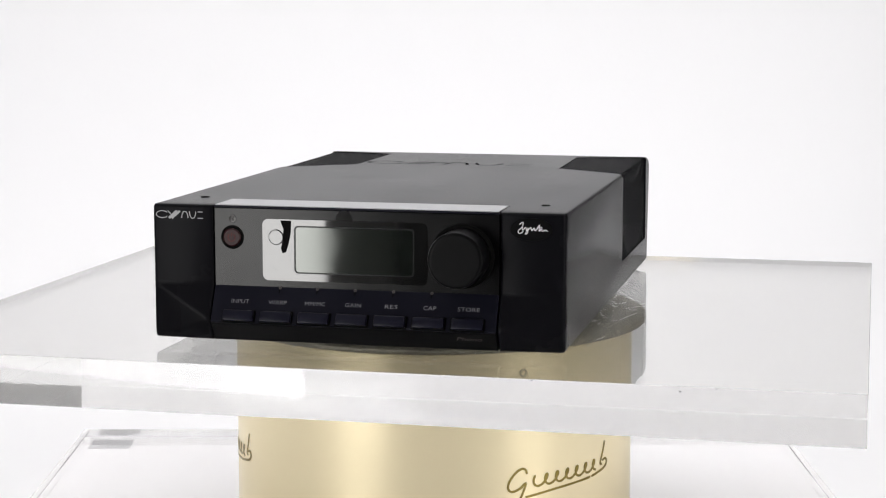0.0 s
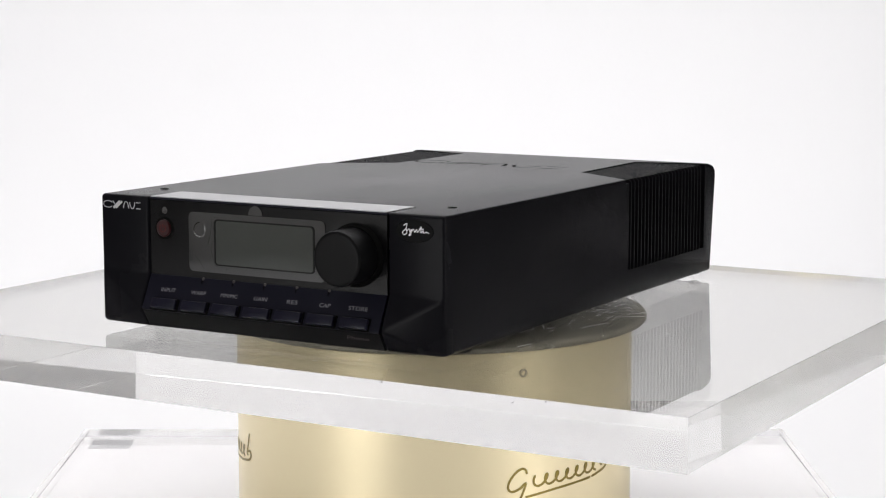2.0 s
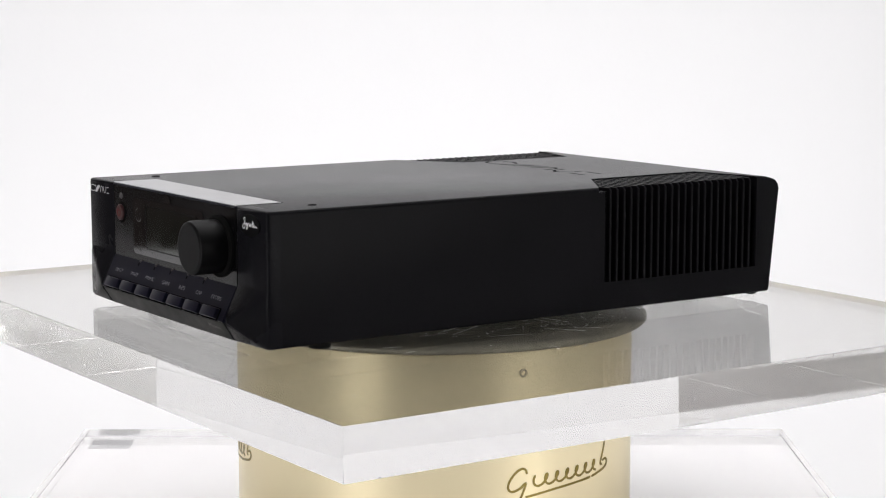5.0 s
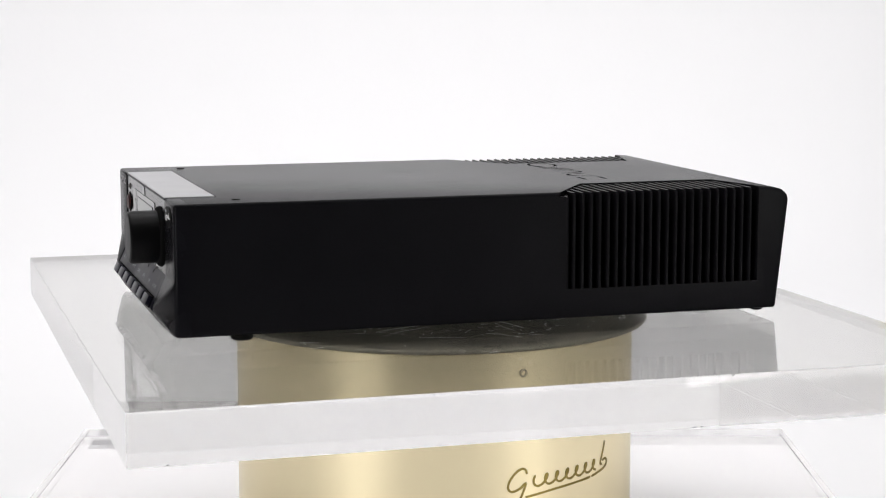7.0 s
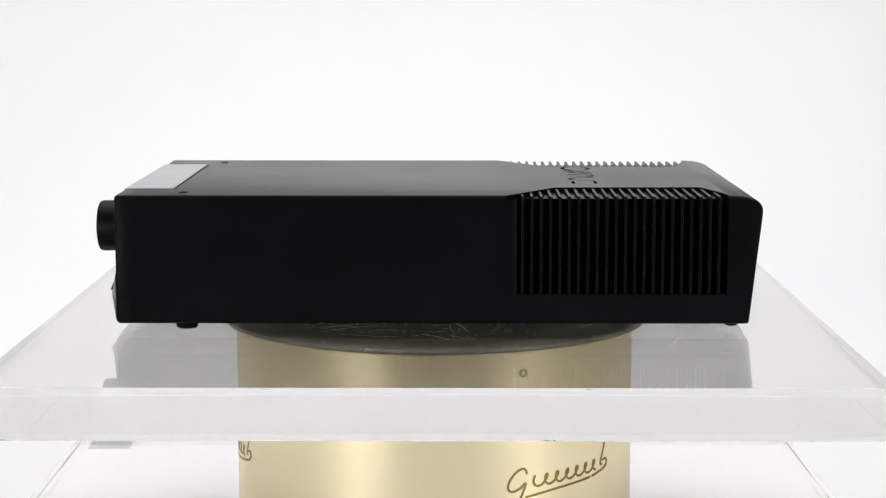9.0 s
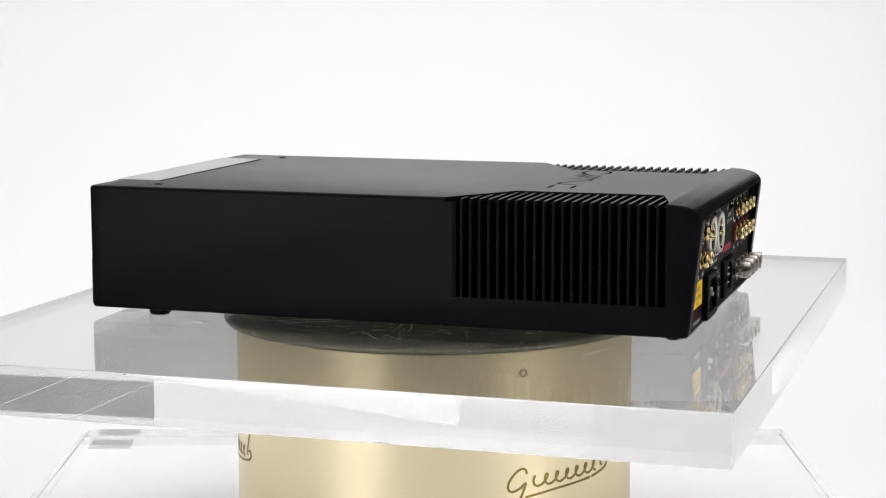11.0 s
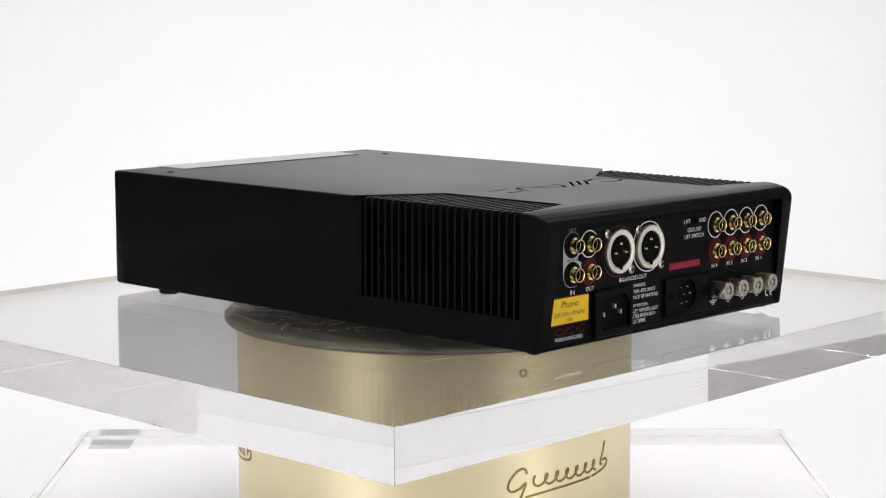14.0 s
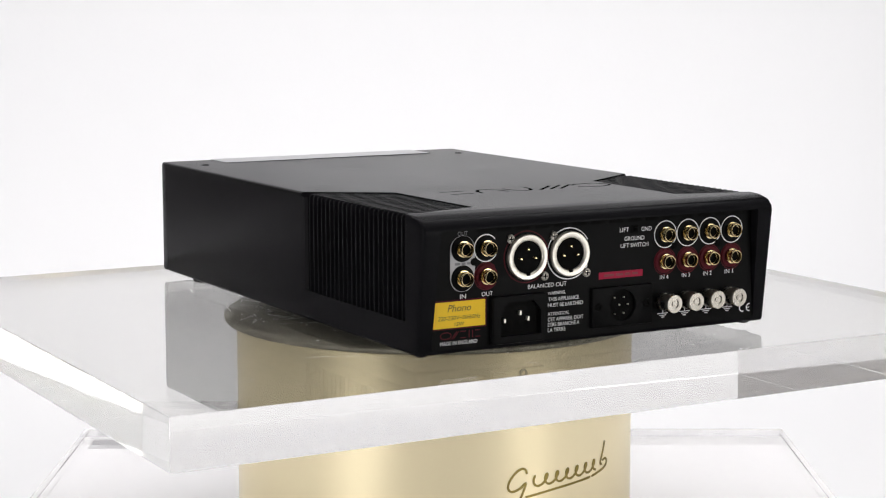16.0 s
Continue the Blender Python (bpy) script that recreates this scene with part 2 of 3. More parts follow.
def build_room():
    # Unseen walls, split and toned to shape reflections in plate edges and case.
    for name, b, mat in (("floor", (-1.6, 1.52, -3.2, 2.6, -0.90, -0.80), DARK), ("ceiling", (-1.6, 1.52, -3.2, 2.6, 2.30, 2.40), WHITEWALL),
                         ("wall_north", (-1.6, 1.52, 2.6, 2.7, -0.90, 2.40), DARK), ("wall_south", (-1.6, 1.52, -3.3, -3.2, -0.90, 2.40), DARK),
                         ("unseen_wall_southwest", (-1.7, -1.6, -3.3, -0.7, -0.90, 2.40), BEIGE), ("unseen_wall_west", (-1.7, -1.59, -0.7, 1.2, -0.90, 2.40), MAUVE), ("unseen_wall_northwest", (-1.7, -1.6, 1.2, 2.7, -0.90, 2.40), BEIGE),
                         ("unseen_wall_east", (1.52, 1.62, -3.3, 0.3, -0.90, 2.40), BEIGE), ("unseen_wall_northeast", (1.51, 1.62, 0.3, 2.7, -0.90, 2.40), GREYWALL)):
        tagged(new(name, finish(box(*b), name, mat, False, 1.0)), "unseen added studio surface, toned for the reflections", kind="structure")
    # Unseen table added beyond the sweep as a low white reflector.
    top = tagged(new("table", finish(box(-1.45, 1.46, -0.8, 1.5, -0.06, -0.006, 0.004), "table", LAMINATE, False, 1.0)), "unseen white laminate table, added wide to show white in the plate edges", "table")
    for x in (-1.39, 1.40):
        for y in (-0.7, 1.4):
            part("leg", box(x * 1000 - 30, x * 1000 + 30, y * 1000 - 30, y * 1000 + 30, -800, -60, 2), DARK, top)


build_sweep()
build_room()

# ---- the display stand ----
AXIS_X = -0.6     # the brass drum stands a little off the turning axis
DRUM_R = 116.2


def build_base():
    ob = new("base_plate", finish(box(-251, 248, -213, 219.5, 0.4, 29, 0.4, 1), "base_plate", ACRYLIC_BASE))
    ob.visible_shadow = False
    tagged(ob, "clear square-edged acrylic base plate on the white sweep", "base plate")
    pad = new("base_pad", finish(box(-243, -214, 187, 212, 0.02, 0.36), "base_pad", PAD))
    tagged(pad, "small flat grey rubber pad under the clear base", "pad")


def script_mark():
    """The swash of the drum's mark, unrolled: a large open loop with a tail, a row of low joined loops, a tall stem and an underline."""
    lines = [[(51.6, -77.8), (50.8, -75.4), (48.6, -74.6), (45.0, -76.4), (41.6, -80.4), (40.4, -84.0), (41.6, -86.4), (44.4, -86.6), (47.8, -85.2), (51.0, -82.8), (49.6, -87.2), (47.6, -91.4)]]
    row = []
    for k in range(0, 161):
        u = k / 160
        a = u * 2 * math.pi * 6.5
        lean = math.cos(a)
        row.append((56.2 + 47.5 * u - 2.2 * math.sin(a) + 1.0 * lean, -82.4 + 2.2 * u + 3.0 * lean))
    lines.append(row)
    lines.append([(111.6, -68.5), (109.8, -74.0), (107.6, -79.0), (107.4, -81.0), (109.0, -81.2)])
    lines.append([(109.4, -79.2), (112.4, -78.6), (113.9, -80.6), (112.6, -82.8), (109.4, -84.2), (98.8, -86.3)])
    lines.append([(97.4, -86.5), (84.0, -87.3), (69.2, -88.4), (50.9, -90.6)])
    return lines


def smooth_line(points, steps=6):
    """Catmull-Rom points through a short line."""
    if len(points) > 60:
        return points
    out = []
    for i in range(len(points) - 1):
        p0, p1, p2, p3 = (Vector((*points[min(max(j, 0), len(points) - 1)], 0)) for j in (i - 1, i, i + 1, i + 2))
        for k in range(steps):
            t = k / steps
            q = 0.5 * (2 * p1 + (p2 - p0) * t + (2 * p0 - 5 * p1 + 4 * p2 - p3) * t * t + (3 * p1 - p0 - 3 * p2 + p3) * t ** 3)
            out.append((q.x, q.y))
    out.append(points[-1])
    return out


def build_drum():
    top = PLATE_TOP * 1000 - 30.2
    drum = empty("brass_drum")
    tagged(drum, "satin brass drum with engraved script swashes, on the clear base", "drum")
    r = DRUM_R
    part("shell", lathe([(0, 29.1), (r - 1, 29.1), (r, 30), (r, top - 1), (r - 1, top), (0, top)], (AXIS_X, 0, 0), steps=160), BRASS, drum, smooth=True)
    for start in (0, 120, 240):
        for line in script_mark():
            pts = smooth_line(line)
            bm = ribbon(pts, 1.25, 0.25)
            for v in bm.verts:
                a = radians(start) + v.co.x / r
                h, out = v.co.y, v.co.z
                z = PLATE_TOP * 1000 + h
                v.co = (AXIS_X + (r + 0.02 + out) * math.sin(a), -(r + 0.02 + out) * math.cos(a), z)
            part("script_stroke", bm, BRONZE, drum, "dark engraved script stroke")
    a = radians(24.2)
    where = Matrix.Translation((AXIS_X + (r - 0.2) * math.sin(a), -(r - 0.2) * math.cos(a), 158 - 42.4)) @ Matrix.Rotation(a, 4, "Z") @ Matrix.Rotation(radians(90), 4, "X")
    part("set_screw", placed(lathe([(1.2, 0.3), (1.4, 0.9), (2.2, 0.9), (2.5, 0.0), (1.2, 0.0), (1.2, 0.3)], steps=20), where), STEEL, drum, "small dark socket screw", True)
    return drum


def build_rotor():
    """The metal disc between the drum and the clear plate."""
    ob = new("rotor_disc", finish(lathe([(0, -30.0), (120.5, -30.0), (123.2, -29.5), (124.2, -28.4), (124.2, -27.0), (123.2, -25.8), (121.4, -25.2), (0, -25.2)], steps=128), "rotor_disc", ROTOR, True))
    return tagged(ob, "scratched grey metal turntable disc under the clear plate", "turntable disc")


def build_plate():
    ob = new("turning_plate", finish(box(-250.5, 250.5, -214.5, 214.5, -25, 0, 0.2, 1), "turning_plate", ACRYLIC))
    ob.visible_shadow = False
    ob.data.materials.append(ACRYLIC_EDGE)
    for f in ob.data.polygons:
        f.material_index = 0 if abs(f.normal.z) > 0.9 else 1
    return tagged(ob, "thick clear acrylic plate turning on the metal disc", "display plate")


def build_scratches(plate):
    """Short fine scratches on the plate's two faces, thick under what stands there."""
    rnd = random.Random(7)
    many = []
    for k in range(760):
        r, a = 0.2 * math.sqrt(rnd.random()) * (0.62 if k % 5 else 1.0), rnd.uniform(0, 6.283)
        x, y = 1000 * r * math.cos(a), 1000 * r * math.sin(a)
        turn, size = rnd.uniform(0, 6.283), min(1.2 * rnd.paretovariate(1.0), 30.0)
        bend = rnd.uniform(-0.3, 0.3)
        pts = [(x + size * (t - 0.5) * math.cos(turn + bend * t), y + size * (t - 0.5) * math.sin(turn + bend * t)) for t in (0, 0.25, 0.5, 0.75, 1)]
        bm = ribbon(pts, rnd.uniform(0.1, 0.3) + (0.2 if size < 2 else 0.0), 0.02)
        many.append(placed(bm, Matrix.Translation((0, 0, 0.02 if k % 3 else -25.06))))
    for k in range(26):
        x, y = rnd.uniform(-235, 235), rnd.uniform(-200, 200)
        many.append(placed(ribbon([(x, y), (x + rnd.uniform(0.6, 2.0), y + rnd.uniform(-0.5, 0.5))], rnd.uniform(0.4, 0.8), 0.03), Matrix.Translation((0, 0, 0.02))))
    chips = []
    for k in range(22):
        along, z, size = rnd.uniform(-205, 205), rnd.choice((-0.6, -24.4, rnd.uniform(-23, -2))), rnd.uniform(0.5, 1.6)
        chip = prism([(-size, -0.25), (0.2 * size, -0.4), (size, 0.1), (0.1 * size, 0.35)], 0, 0.06)
        side = (("x", 250.55), ("x", -250.55), ("y", -214.55), ("y", 214.55))[k % 4]
        turn = Matrix.Rotation(radians(90), 4, "X") if side[0] == "y" else Matrix.Rotation(radians(90), 4, "Z") @ Matrix.Rotation(radians(90), 4, "X")
        chips.append(placed(chip, Matrix.Translation((side[1], along, z) if side[0] == "x" else (along, side[1], z)) @ turn))
    tagged(part("edge_chips", join(*chips), PAD, plate, "tiny grey chips along the polished edges"), kind="stuff")
    tagged(part("scratches", join(*many), SCUFF, plate, "fine pale scratches and specks"), kind="stuff")


build_base()
build_drum()
rotor = build_rotor()
plate = build_plate()
build_scratches(plate)

# ---- the phono stage ----
# Its own space: x to its right as seen from its front, y to its back, z up from the plate.
LIFT = 6.0
HALF = 106.7
FIN_FIRST, FIN_STEP = 47.4, 4.986


def build_body(amp):
    z0, z1 = LIFT, LIFT + 67.6
    low = z0 - 1.4
    side = [(-161.8, low), (168.6, low), (175.2, z0 + 59.5), (174.6, z0 + 62.4), (171.6, z0 + 65.4), (164.5, z1 - 0.4), (157.5, z1), (-161.8, z1)]
    body = prism(side, -HALF, HALF, "x")
    bmesh.ops.recalc_face_normals(body, faces=body.faces)
    long_edges = [e for e in body.edges if not (e.verts[0].co.y < -161 and e.verts[1].co.y < -161)]
    bmesh.ops.bevel(body, geom=long_edges, offset=1.8, segments=3, profile=0.5, affect="EDGES")
    cut = []
    for s in (1, -1):
        cut.append(prism([(s * 107.4, 41.6), (s * 105.4, 44.4), (s * 97.5, 45.0), (s * 97.5, 156.6), (s * 120, 156.6), (s * 120, 41.6)], z0 + 14.6, z1 - 2.4, "z"))
        cut.append(prism([(s * 120, 29.4), (s * 106.7, 38.2), (s * 64, 66.5), (s * 62.5, 147), (s * 98, 156.6), (s * 120, 156.6)], z1 - 2.5, z1 + 5, "z"))
    # the recess of the back panel
    cut.append(prism([(-99, z0 + 2), (99, z0 + 2), (96.5, z0 + 60.3), (-96.5, z0 + 60.3)], 168.0, 190, "y"))
    # the mark sunk into the lid: an open oval, slanted bars and round-ended strokes
    oval = arc(-50, 85, 11.6, 8.0, 25, 335, 26)
    marks = [oval, [(-41, 77), (-25, 93)], [(-34.5, 77), (-18.5, 93)], [(-28, 77), (-12, 93)],
             arc(-3.5, 78, 7.2, 14.5, 0, 180, 16), arc(16, 91.5, 8.2, 14, 180, 360, 16), [(29, 91), (43, 91)], [(29, 78.4), (43, 78.4)]]
    for m in marks:
        cut.append(placed(ribbon(m, 1.9, 6), Matrix.Translation((0, 0, z1 - 1.3))))
    part("body", carve(body, "body", PAINT, cut), PAINT, amp)
    # cooling fins, each an upright bar that runs over the edge on to the lid
    made = {}
    for s in (1, -1):
        for k in range(22):
            y = FIN_FIRST + k * FIN_STEP
            inner = max(63.2, 107.4 - (y - 38.2) * 42.7 / 28.3)
            if y > 147:
                inner = max(inner, 62.8 + (y - 147) * 35.5 / 9.6 + 1.5)
            key = (s, round(inner, 2))
            if key not in made:
                o = s * 106.0
                i1, i2 = s * 97.0, s * min(inner, 103.6)
                pts = [(o, z0 + 14.5), (o, z1 - 2.2), (s * 104.6, z1 - 0.55), (i2, z1 - 0.55), (i2, z1 - 2.7), (i1 if inner > 97 else s * 98.2, z1 - 2.7), (i1, z1 - 3.8), (i1, z0 + 14.5)]
                bm = bmesh.new()
                a = [bm.verts.new((p[0], -0.8, p[1])) for p in pts]
                b = [bm.verts.new((p[0], 0.8, p[1])) for p in pts]
                bm.faces.new(a)
                bm.faces.new(b[::-1])
                for n in range(len(a)):
                    j = (n + 1) % len(a)
                    bm.faces.new((a[n], b[n], b[j], a[j]))
                rim = {v for row in (a, b) for v in row[:4]}
                bmesh.ops.recalc_face_normals(bm, faces=bm.faces)
                edges = [e for e in bm.edges if set(e.verts) <= rim and abs(e.verts[0].co.y - e.verts[1].co.y) < 0.01]
                bmesh.ops.bevel(bm, geom=edges, offset=0.45, segments=2, profile=0.5, affect="EDGES")
                made[key] = finish(bm, "fin", PAINT, True)
            fin = new("fin", made[key])
            fin.parent = amp
            fin.location = (0, y / 1000, 0)
    for x, y, r in ((94.5, -133.5, 6.2), (-94.5, -133.5, 6.2), (72, 138, 5.0), (-72, 138, 5.0)):
        part("foot", lathe([(0, 0.65), (r - 1.2, 0.65), (r - 0.3, 1.4), (r, LIFT - 2.6), (r - 0.6, LIFT - 1.9), (r - 0.6, LIFT - 1.2), (0, LIFT - 1.2)], (x, y, 0), steps=24), RUBBER, amp, "black rubber foot", True)
    for x in (-99.5, 99.5):
        part("corner_plug", lathe([(0, LIFT - 3.2), (2.6, LIFT - 3.1), (3.8, LIFT - 2.2), (4.2, LIFT - 1.2), (0, LIFT - 1.2)], (x, 160, 0), steps=20), RUBBER, amp, "low black rubber plug", True)
    for x in (-91.2, 90.8):
        part("lid_screw", lathe([(0, z1 - 0.1), (1.2, z1 - 0.1), (1.4, z1 + 0.25), (2.3, z1 + 0.25), (2.5, z1 - 0.3), (0, z1 - 0.3)], (x, -134.8, 0), steps=16), VOID, amp, "black lid screw", True)


def build_front(amp):
    z0, z1 = LIFT, LIFT + 67.6
    # corner blocks with a folded lower edge
    for s in (1, -1):
        xi, xo = s * 74.3, s * HALF
        bm = bmesh.new()
        V = lambda x, y, z: bm.verts.new((x, y, z))
        A, B = V(xi, -168, z0 + 27), V(xo, -168, z0 + 27)
        K, C, I = V(xi, -176.2, z0 + 9.5), V(xo, -168, z0 - 1.4), V(xi, -169.5, z0 - 1.4)
        T, U = V(xi, -168, z1), V(xo, -168, z1)
        Tb, Ub, Cb, Ib = V(xi, -159.8, z1), V(xo, -159.8, z1), V(xo, -159.8, z0 - 1.4), V(xi, -159.8, z0 - 1.4)
        for f in ((A, B, U, T), (A, K, B), (K, C, B), (K, I, C), (T, U, Ub, Tb), (B, C, Cb, Ub, U), (I, Ib, Cb, C), (Tb, Ub, Cb, Ib), (T, Tb, Ib, I, K, A)):
            bm.faces.new(f)
        bmesh.ops.recalc_face_normals(bm, faces=bm.faces)
        edges = [e for e in bm.edges if sum(v.co.y < -162 for v in e.verts) == 2 or (abs(e.verts[0].co.x - xo) < 0.1 and abs(e.verts[1].co.x - xo) < 0.1)]
        edges = [e for e in edges if not all(v.co.y > -162 for v in e.verts)]
        bmesh.ops.bevel(bm, geom=edges, offset=1.7, segments=3, profile=0.5, affect="EDGES")
        part("corner_block", bm, BLOCK, amp, "black corner block with a folded lower facet", True)
    # smoked centre panel and the sloped key panel
    part("display_panel", box(-73.7, 73.7, -167.4, -159.8, z0 + 26.5, z0 + 66.2, 0.15), WINDOW, amp, "smoked glossy display panel")
    slope = [(-167.6, z0 + 26.6), (-176.1, z0 + 9.3), (-175.6, z0 + 8.5), (-159.8, z0 + 8.5), (-159.8, z0 + 26.6)]
    chin = [(-175.4, z0 + 8.4), (-169.4, z0 - 1.1), (-159.8, z0 - 1.1), (-159.8, z0 + 8.4)]
    key_panel = part("key_panel", prism(slope, -73.7, 73.7, "x", 0.25), TRIM, amp, "sloped blue-black key panel")
    part("chin", prism(chin, -73.7, 73.7, "x", 0.4), KNOB, amp, "black undercut chin below the keys")
    part("panel_lip", box(-73.7, 73.7, -168.0, -160, z0 + 66.5, z0 + 67.4, 0.3), TRIM, amp, "thin dark edge over the display panel")
    part("top_strip", prism([(-73.2, -167.6), (73.2, -167.6), (73.2, -141.2), (-73.2, -141.2)], z1 + 0.02, z1 + 0.35), STRIP, amp, "pale grey strip on the lid's front edge")
    part("top_strip_gap", box(-74, 74, -141.2, -140.4, z1 - 0.1, z1 + 0.15), VOID, amp, "dark joint behind the pale strip")
    part("panel_bed", box(-74.4, 74.4, -166, -159.5, z0 + 0.6, z1 - 0.1), VOID, amp, "dark joint round the front panels")

    def on_slope(z, proud=0.0):
        y = -168 + (27 - z) * -8.3 / 17.5
        return y - 0.9035 * proud, z0 + z + 0.4285 * proud

    words = ("INPUT", "WARP", "MM/MC", "GAIN", "RES", "CAP", "STORE")
    wide = (9.4, 9.6, 10.6, 8.4, 6.6, 6.6, 11.2)
    y, z = on_slope(12.2)
    button = finish(placed(box(-7.9, 7.9, -2.7, 2.7, -1.0, 2.3, 0.5), facing(0, 0, 0, "slope")), "key", KEYCAP, True)
    for k in range(7):
        x = -59.0 + 19.72 * k
        # Flat black plate, not sunk: the shade round each key as colour.
        part("key_gap_shade", placed(box(-8.7, 8.7, -3.5, 3.3, -0.3, 0.1), facing(x, y, z, "slope")), VOID, amp)
        ob = new("key", button)
        ob.parent = amp
        ob.location = (x / 1000, y / 1000, z / 1000)
        printed("key_word", words[k], wide[k], 2.1, facing(x, *on_slope(19.3, 0.15), "slope"), GREYPRINT, key_panel)
        if 0 < k < 6:
            part("indicator", placed(lathe([(0, 0.8), (0.6, 0.6), (0.85, 0), (0.85, -0.5), (0, -0.5)], steps=12), facing(x + 0.2, -167.8, z0 + 26.2, "front")), DIMPRINT, amp, "tiny indicator light", True)
            part("tick", placed(box(-0.3, 0.3, -1.9, 0, -0.1, 0.12), facing(x + 0.2, *on_slope(25.6, 0.1), "slope")), VOID, amp)
    printed("model_word", "Phono", 13, 2.4, facing(60, -173.5, z0 + 5.0, "under"), DIMPRINT, amp, 0.25)
    # display: film with a pull tab, screen, receiver window
    outline = rounded(85.6, 31.2, 3, -5.4, z0 + 45.6)
    film = part("protective_film", prism(outline, -167.75, -167.45, "y"), FILM, amp, "glossy clear film left on the display, with a pull tab")
    part("pull_tab", prism(arc(-5.4, z0 + 61.4, 4.4, 5.0, 0, 180, 14), -167.72, -167.45, "y"), FILM, film, "round pull tab of the film")
    tilt = math.tan(radians(2.6))
    shape = [(-38.6, 60.6), (-33.0, 60.6), (-33.2, 55.0), (-34.4, 49.0), (-35.8, 44.6), (-37.6, 44.0), (-38.4, 46.4), (-37.4, 51.0), (-37.0, 56.0)]
    bm = bmesh.new()
    front = [bm.verts.new((x, -167.82 + (x + 33.0) * tilt, z0 + z)) for x, z in shape]
    rear = [bm.verts.new((x, -167.76, z0 + z)) for x, z in shape]
    bm.faces.new(front)
    for i in range(len(shape)):
        j = (i + 1) % len(shape)
        bm.faces.new((front[i], front[j], rear[j], rear[i]))
    part("film_blister", bm, FILM, film, "lifted ripple of the film")
    for crease in ([(-47.6, 36.4), (-44.4, 37.2), (-41.6, 35.4), (-39.0, 31.4)], [(-31.6, 59.2), (-32.6, 54.0), (-31.4, 49.0), (-34.2, 43.6), (-33.0, 37.6), (-30.8, 33.4), (-24.0, 32.6)]):
        part("film_crease", placed(ribbon(smooth_line(crease), 0.7, 0.07), facing(0, -167.76, z0, "front")), FILM, film, "raised crease of the film")
    ring = []
    for k, (w, h) in enumerate(((62.4, 24.2), (60.6, 22.8))):
        ring.append(rounded(w, h, 2.2 - 0.6 * k, -0.3, z0 + 46.0))
    bm = bmesh.new()
    a = [bm.verts.new((p[0], -168.05, p[1])) for p in ring[0]]
    b = [bm.verts.new((p[0], -168.05, p[1])) for p in ring[1]]
    c = [bm.verts.new((p[0], -167.7, p[1])) for p in ring[0]]
    for i in range(len(a)):
        j = (i + 1) % len(a)
        bm.faces.new((a[i], a[j], b[j], b[i]))
        bm.faces.new((a[i], c[i], c[j], a[j]))
    part("screen_bezel", bm, WINDOW, amp, "dark bezel round the display screen")
    part("screen", prism(ring[1], -167.95, -167.7, "y"), LCD, amp, "blank dark green liquid crystal screen")
    part("receiver_window", lathe([(0, 0.26), (3.4, 0.26), (3.6, 0.26), (4.05, 0.0), (0, 0)], (-41.0, -167.72, z0 + 52), "y", 36, -1), FILM, amp, "round receiver window under the film", True)
    # power button with its ring and light
    pw = part("power_button", lathe([(0, 1.4), (4.0, 1.4), (4.6, 0.8), (4.6, -1), (0, -1)], (-64.2, -167.6, z0 + 51.4), "y", 28, -1), POWER, amp, "dark red round power button", True)
    # Raised black ring whose colour stands in for a shaded gap.
    part("power_gap_shade", lathe([(4.5, 0.3), (5.7, 0.3), (6.1, 0), (4.5, -0.2), (4.5, 0.3)], (-64.2, -167.5, z0 + 51.4), "y", 28, -1), VOID, pw, "", True)
    part("power_mark", placed(join(ribbon(arc(0, 0, 1.9, 1.9, 125, 415, 20), 0.55, 0.1), ribbon([(0, 0.5), (0, 2.4)], 0.55, 0.1)), facing(-64.2, -169.1, z0 + 51.4, "front")), POWERMARK, pw)
    part("power_light", lathe([(0, 1.1), (0.6, 1.0), (1.0, 0.6), (1.1, 0.3), (1.7, 0.35), (1.9, 0), (0, 0)], (-64.0, -167.5, z0 + 60.8), "y", 18, -1), LAMPGLASS, amp, "small unlit power light", True)
    # volume knob with a collar
    kx, kz = 55.2, z0 + 45.3
    knob = part("knob", lathe([(14.0, 1.5), (14.1, 15.3), (13.6, 16.9), (12.8, 17.5), (12.2, 17.6), (11.6, 17.6), (0, 17.6)], (kx, -167.4, kz), "y", 56, -1), KNOB, amp, "black round control knob", True)
    part("collar", lathe([(16.2, 0), (16.0, 1.2), (14.6, 2.2), (12, 2.2)], (kx, -167.4, kz), "y", 48, -1), VOID, knob, "", True)
    # oval badge with a script swash, and the front mark
    badge = part("badge", prism([(p[0], p[1]) for p in arc(89.8, z0 + 59.6, 10.6, 5.6, 0, 351, 39)], -168.6, -167.9, "y", 0.3, 2), BACK, amp, "black oval badge with a white swash")
    strokes = [[(-6.6, 2.2), (-4.8, 3.4), (-5.2, 1.0), (-7.2, -1.0), (-6.4, -2.2), (-4.8, -1.2), (-5.2, 0.8)],
               [(-4.6, -0.2), (-3.4, 0.8), (-3.0, -0.8), (-2.2, 0.6), (-2.6, -2.0), (-3.6, -2.2), (-1.6, 0.2), (-0.8, 0.8), (-0.4, -0.7), (0.8, 0.7), (1.2, -0.6), (2.4, 0.6), (3.4, 2.2), (3.2, -0.8), (4.4, 0.4), (4.8, -0.8), (6.4, -0.2), (7.6, -0.9)],
               [(2.2, 1.1), (4.8, 1.0)]]
    part("badge_swash", placed(join(*[ribbon(smooth_line(s), 0.44, 0.1) for s in strokes]), facing(90.4, -168.65, z0 + 59.8, "front")), PRINT, badge, "white handwritten swash")
